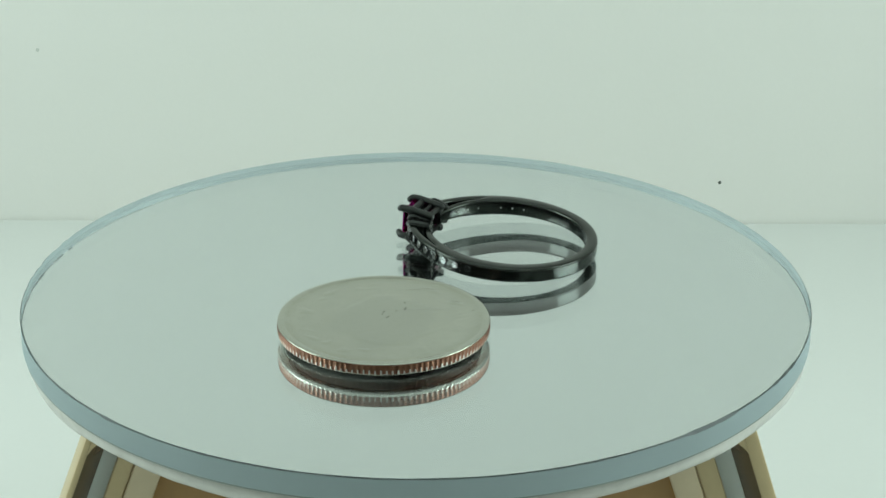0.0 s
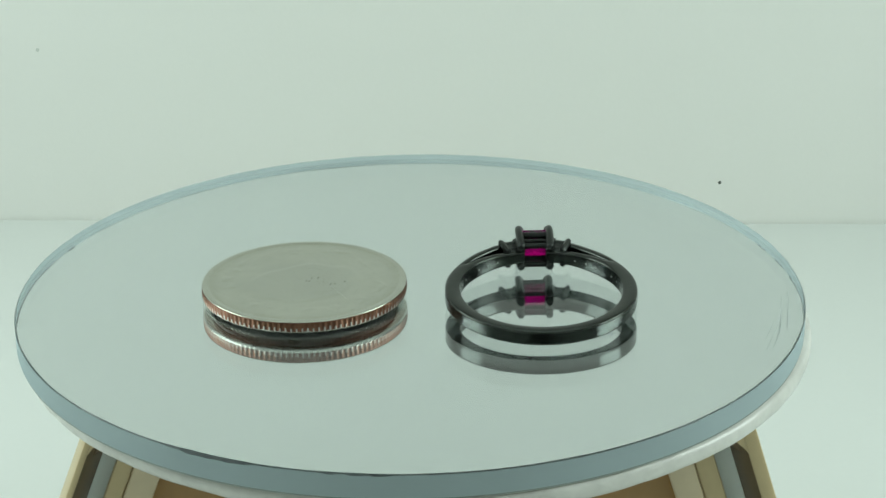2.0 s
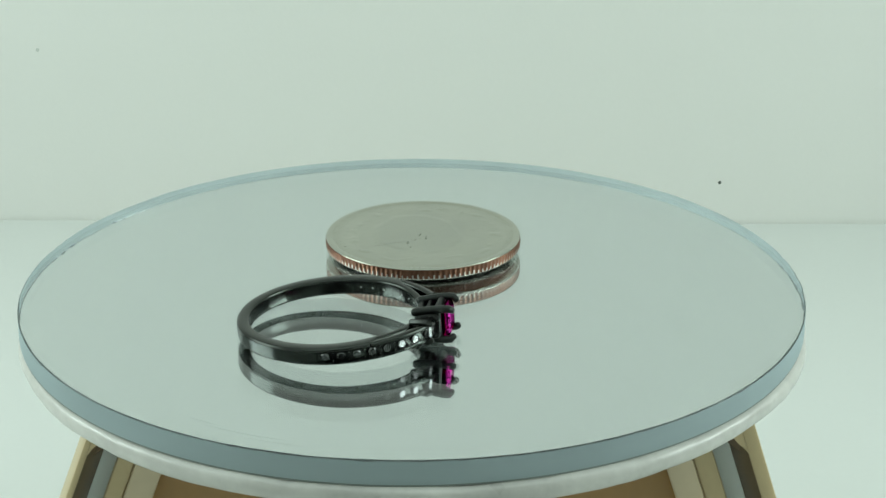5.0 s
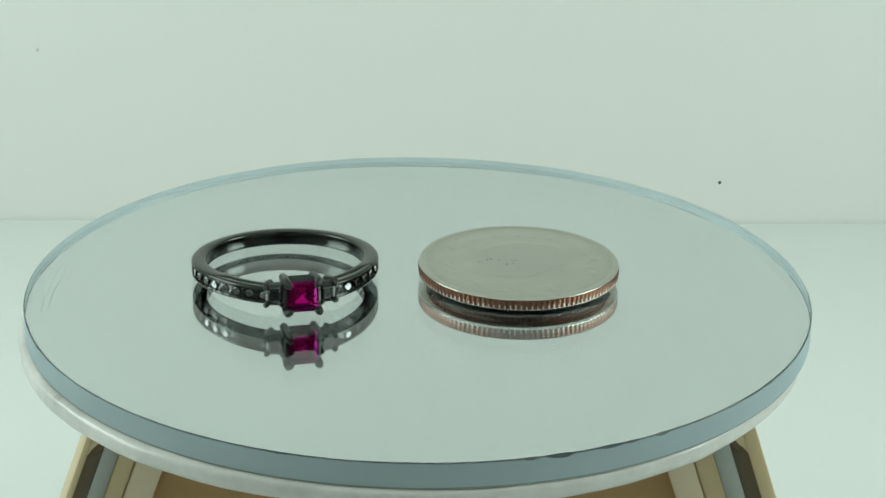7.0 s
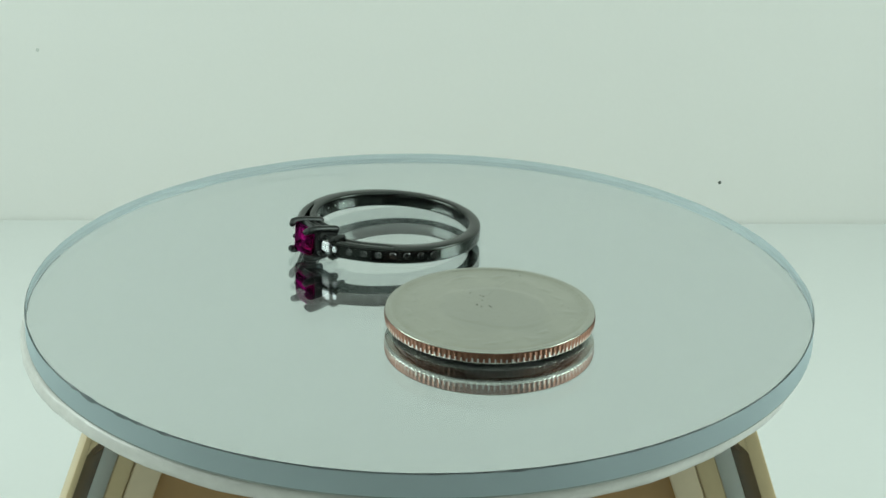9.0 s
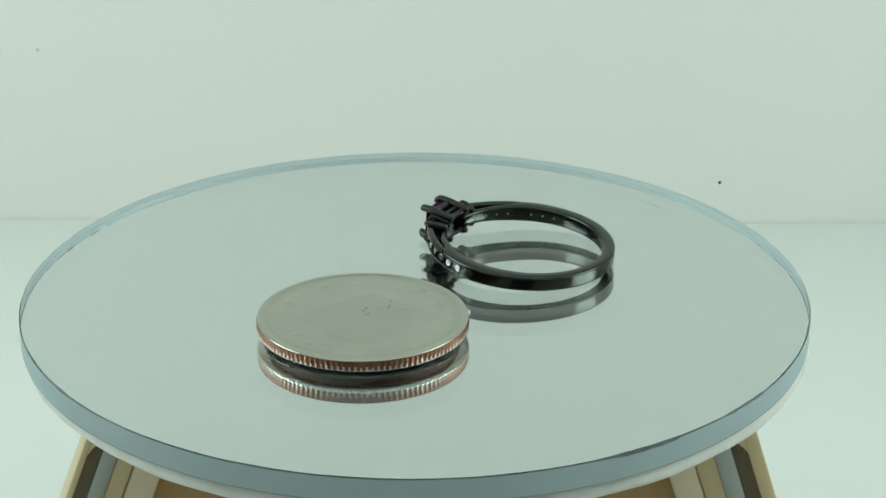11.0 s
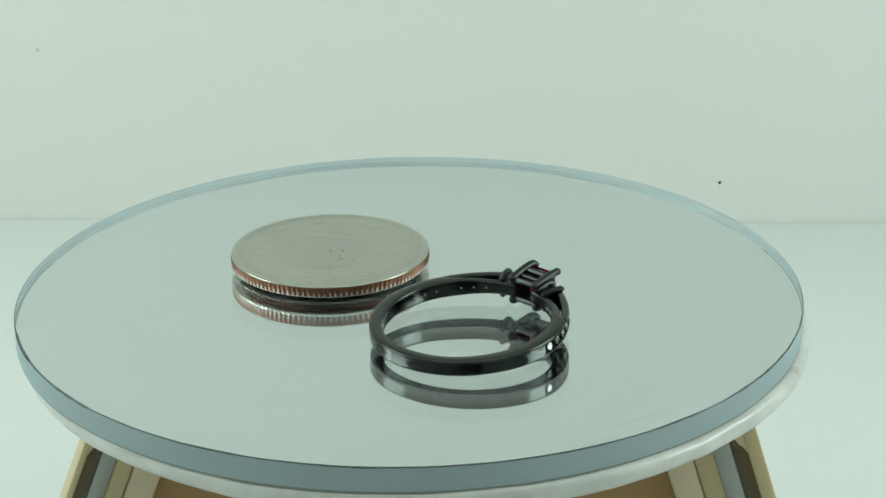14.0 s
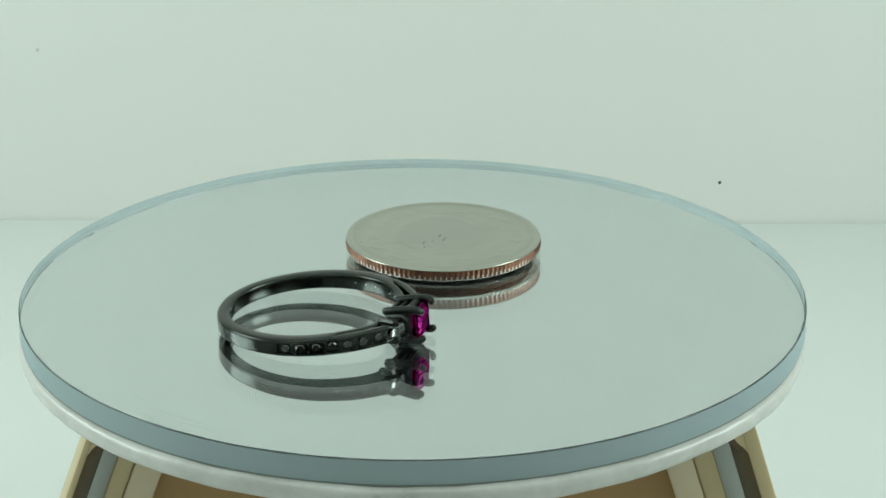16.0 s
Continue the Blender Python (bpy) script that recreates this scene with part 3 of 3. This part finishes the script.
def build_ring():
    thing = tagged(new("ring"), "black metal ring with pink-red square stone on the mirror disc", "ring")

    def shank(d):
        a = abs(d)
        h = half_h(d) * (0.74 + 0.26 * smooth_step(14, 58, a))
        r0 = 9.42 + 0.34 * smooth_step(95, 160, a)
        r1 = outer_r(d) if a > 60 else 10.35 + (outer_r(60) - 10.35) * smooth_step(50, 60, a)
        g = 0.30 if 57 < a < 88.5 else 0.0
        e = 0.32
        m = (r0 + r1) / 2 + 0.05
        top = [(r1, h - e), (r1 - 0.05, h - 0.17), (r1 - 0.16, h - 0.06), (r1 - 0.34, h - 0.01), (m, h), (r0 + 0.28, h - 0.01), (r0 + 0.12, h - 0.06),
               (r0 + 0.03, h - 0.16), (r0, h - 0.32)]
        low = [(r, -z) for r, z in reversed(top)]
        return low + [(r1, -0.56), (r1 - g, -0.55), (r1 - g, 0.55), (r1, 0.56)] + top + [(r0 - 0.03, 0)]

    stops = sorted(set([8 + 2 * k for k in range(173)] + [56.9, 57.1, 88.4, 88.6, 271.4, 271.6, 302.9, 303.1]))
    band = arc_bar("shank", stops, lambda d: shank((d + 180) % 360 - 180), M_RING, thing)

    def shoulder(d):
        a = abs(d)
        h = half_h(d) - 0.02
        r1 = outer_r(d) + 0.004
        r0 = r1 - 0.95 + 0.12 * smooth_step(40, 58, a)
        g = 0.30 if a > 16.5 else 0.0
        top = [(r1, h - 0.32), (r1 - 0.05, h - 0.17), (r1 - 0.16, h - 0.06), (r1 - 0.34, h - 0.01), (r0 + 0.25, h - 0.02), (r0 + 0.08, h - 0.1), (r0, h - 0.28)]
        low = [(r, -z) for r, z in reversed(top)]
        return low + [(r1, -0.56), (r1 - g, -0.55), (r1 - g, 0.55), (r1, 0.56)] + top

    accents = lathe([(0, 0.10), (0.40, 0.10), (0.48, 0.03), (0.50, 0.0), (0.46, -0.12), (0, -0.34)], 12)
    gem = finish("accent_stone", accents, M_BLACK_GEM)
    # pale domes that paint the light coming through holes behind the stones
    hole_dot = finish("stone_back", lathe([(0, 0.10), (0.06, 0.085), (0.11, 0.04), (0.13, -0.02), (0, -0.06)], 10), M_HOLE_DOT)
    shoulders = {}
    for side in (1, -1):
        shoulders[side] = arc_bar("shoulder", [side * (13 + k * 1.5) for k in range(3)] + [side * q for q in (16.4, 16.6)] + [side * (17.5 + k * 1.6) for k in range(26)],
                shoulder, M_RING, thing, "channel shoulder of the band")
        for k in range(8):
            d = side * (20.5 + 9.05 * k)
            r = outer_r(d) - 0.13
            m = pose(0, 0, 0, 0, 0, d) @ Matrix.Translation((r * MM, 0, 0)) @ pose(0, 0, 0, 0, 90, 0)
            tilt = pose(0, 0, 0, 3 * math.sin(k * 2.1 + side), 3 * math.cos(k * 1.3 + side), 0)
            tagged(shared("accent_stone", gem, shoulders[side] if abs(d) < 57 else band, m @ tilt), "small round black stone")
            if k in (1, 2, 3, 5, 6, 7):
                inside = pose(0, 0, 0, 0, 0, d) @ Matrix.Translation((9.42 * MM, 0, 0)) @ pose(0, 0, 0, 0, -90, 0)
                tagged(shared("stone_back", hole_dot, band, inside), "tiny pale dot painted for light through a hole")

    # tiny beads that hold the stones, between neighbours, along both walls of the channel
    bead = finish("bead", lathe([(0, 0.11), (0.06, 0.095), (0.105, 0.04), (0.11, -0.02), (0.09, -0.1), (0, -0.1)], 10), M_POLISHED, 60)
    for side in (1, -1):
        for k in range(7):
            for sz in (-1, 1):
                d = side * (25.0 + 9.05 * k)
                m = pose(0, 0, 0, 0, 0, d) @ Matrix.Translation(((outer_r(d) - 0.07) * MM, 0, 0.44 * sz * MM)) @ pose(0, 0, 0, 0, 90, 0)
                shared("bead", bead, shoulders[side] if abs(d) < 57 else band, m)

    # head: basket of four stout claws and three square rails round the stone
    for sy in (-1, 1):
        for sz in (-1, 1):
            bm = bmesh.new()
            tube(bm, [(9.55, 1.74 * sy, 1.36 * sz + HEAD_Z), (10.6, 1.78 * sy, 1.56 * sz + HEAD_Z), (12.0, 1.84 * sy, 1.78 * sz + HEAD_Z), (12.9, 1.88 * sy, 1.83 * sz + HEAD_Z),
                      (13.4, 1.84 * sy, 1.79 * sz + HEAD_Z), (13.66, 1.62 * sy, 1.60 * sz + HEAD_Z)], [0.50, 0.48, 0.47, 0.47, 0.46, 0.40], 12)
            part("claw", bm, M_CAST, thing, "rounded black claw")
    for r, hy, hz, w in ((9.85, 1.62, 1.22, 0.36), (10.8, 1.68, 1.40, 0.26), (12.05, 1.78, 1.56, 0.45)):
        bm = bmesh.new()
        c = ((hy, hz), (hy, -hz), (-hy, -hz), (-hy, hz))
        for i in range(4):
            (y0, z0), (y1, z1) = c[i], c[(i + 1) % 4]
            tube(bm, [(r, y0, z0 + HEAD_Z), (r, y1, z1 + HEAD_Z)], w, 10)
        part("gallery", bm, M_CAST, thing, "rectangular rail of the setting")
    for side in (1, -1):
        bm = bmesh.new()
        rows = [[bm.verts.new((r * MM, y * MM, (z + HEAD_Z) * MM)) for y, z in ((y0, hz), (y0, -hz), (y0 - 0.34 * side, -hz), (y0 - 0.34 * side, hz))]
                for r, y0, hz in ((9.75, 1.66 * side, 1.2), (11.0, 1.78 * side, 1.44), (12.3, 1.96 * side, 1.62))]
        for a, b in zip(rows, rows[1:]):
            for i in range(4):
                bm.faces.new((a[i], a[(i + 1) % 4], b[(i + 1) % 4], b[i]))
        bm.faces.new(rows[0])
        bm.faces.new(rows[-1])
        part("cheek", bm, M_CAST, thing, "side plate of the setting")
    stone = part("centre_stone", square_stone(1.80, 1.22, 0.46, 1.9), M_RUBY, thing, "pink-red square-cut stone", smooth=None)
    stone.matrix_basis = pose(12.98 * MM, 0, HEAD_Z * MM)
    for side in (1, -1):
        turn = pose(0, 0, 0, 0, 0, side * 15.0)
        q = part("side_stone", square_stone(1.0, 0.56, 0.30, 1.0), M_BLACK_GEM, thing, "small square black stone", smooth=None)
        q.matrix_basis = turn @ pose(11.95 * MM, 0, 0)
        held = [q]
        for sy in (-1, 1):
            for sz in (-1, 1):
                bm = bmesh.new()
                tube(bm, [(10.0, 0.72 * sy, 0.90 * sz), (11.3, 0.95 * sy, 1.12 * sz), (12.0, 0.98 * sy, 1.14 * sz), (12.3, 0.84 * sy, 0.98 * sz)],
                     [0.42, 0.40, 0.38, 0.30], 8)
                bm.transform(turn)
                held.append(part("small_claw", bm, M_CAST, thing))
        bm = bmesh.new()
        for r, h in ((10.4, 0.76), (11.6, 0.94)):
            c = ((h, h), (h, -h), (-h, -h), (-h, h))
            for i in range(4):
                (y0, z0), (y1, z1) = c[i], c[(i + 1) % 4]
                tube(bm, [(r, y0, z0), (r, y1, z1)], 0.36, 8)
        bm.transform(turn)
        held.append(part("side_gallery", bm, M_CAST, thing, "small setting rail"))
        bm = bmesh.new()
        rows = [[bm.verts.new((r * MM, y * MM, z * MM)) for y, z in ((hy, hz), (hy, -hz), (-hy, -hz), (-hy, hz))]
                for r, hy, hz in ((9.8, 0.86, 0.80), (10.6, 1.0, 1.02), (11.85, 1.06, 1.14))]
        for a, b in zip(rows, rows[1:]):
            for i in range(4):
                bm.faces.new((a[i], a[(i + 1) % 4], b[(i + 1) % 4], b[i]))
        bm.faces.new(rows[0])
        bm.faces.new(rows[-1])
        bmesh.ops.bevel(bm, geom=bm.edges[:], offset=0.12 * MM, segments=2, profile=0.5, affect="EDGES")
        bm.transform(turn)
        cup = part("side_cup", bm, M_CAST, thing, "solid cup under the side stone")
        for ob in held:
            ob.parent = cup
    return thing


RING = build_ring()


# ---------------------------------------------------------------- what turns
def lowest(thing, m):
    """The lowest point of a thing under the pose m."""
    return min((m @ ob.matrix_basis @ v.co).z for ob in thing.children_recursive for v in ob.data.vertices)


def motions():
    times = [round(0.2 * k, 2) for k in range(81)]
    lean = pose(0, 0, 0, math.degrees(LEAN_Y), -math.degrees(LEAN_X), 0)
    coin_on = Matrix.Translation((COIN_AT[0] * MM, COIN_AT[1] * MM, 0.00001))
    tip = pose(0, 0, 0, 0, 0, math.degrees(RING_TURN)) @ pose(0, 0, 0, 0, -math.degrees(RING_LEAN), 0)
    ring_on = Matrix.Translation((RING_AT[0] * MM, RING_AT[1] * MM, 0.00001 - lowest(RING, tip))) @ tip

    def spun(t):
        return pose(0, 0, 0, 0, 0, -math.degrees(SPIN * t))

    up = Matrix.Translation((0, 0, -FLOOR_Z * MM))
    walk(PLATTER, [(t, up @ spun(t) @ lean) for t in times])
    walk(DISC, [(t, spun(t) @ lean) for t in times])
    walk(COIN, [(t, spun(t) @ lean @ coin_on) for t in times])
    walk(RING, [(t, spun(t) @ lean @ ring_on) for t in times])


motions()
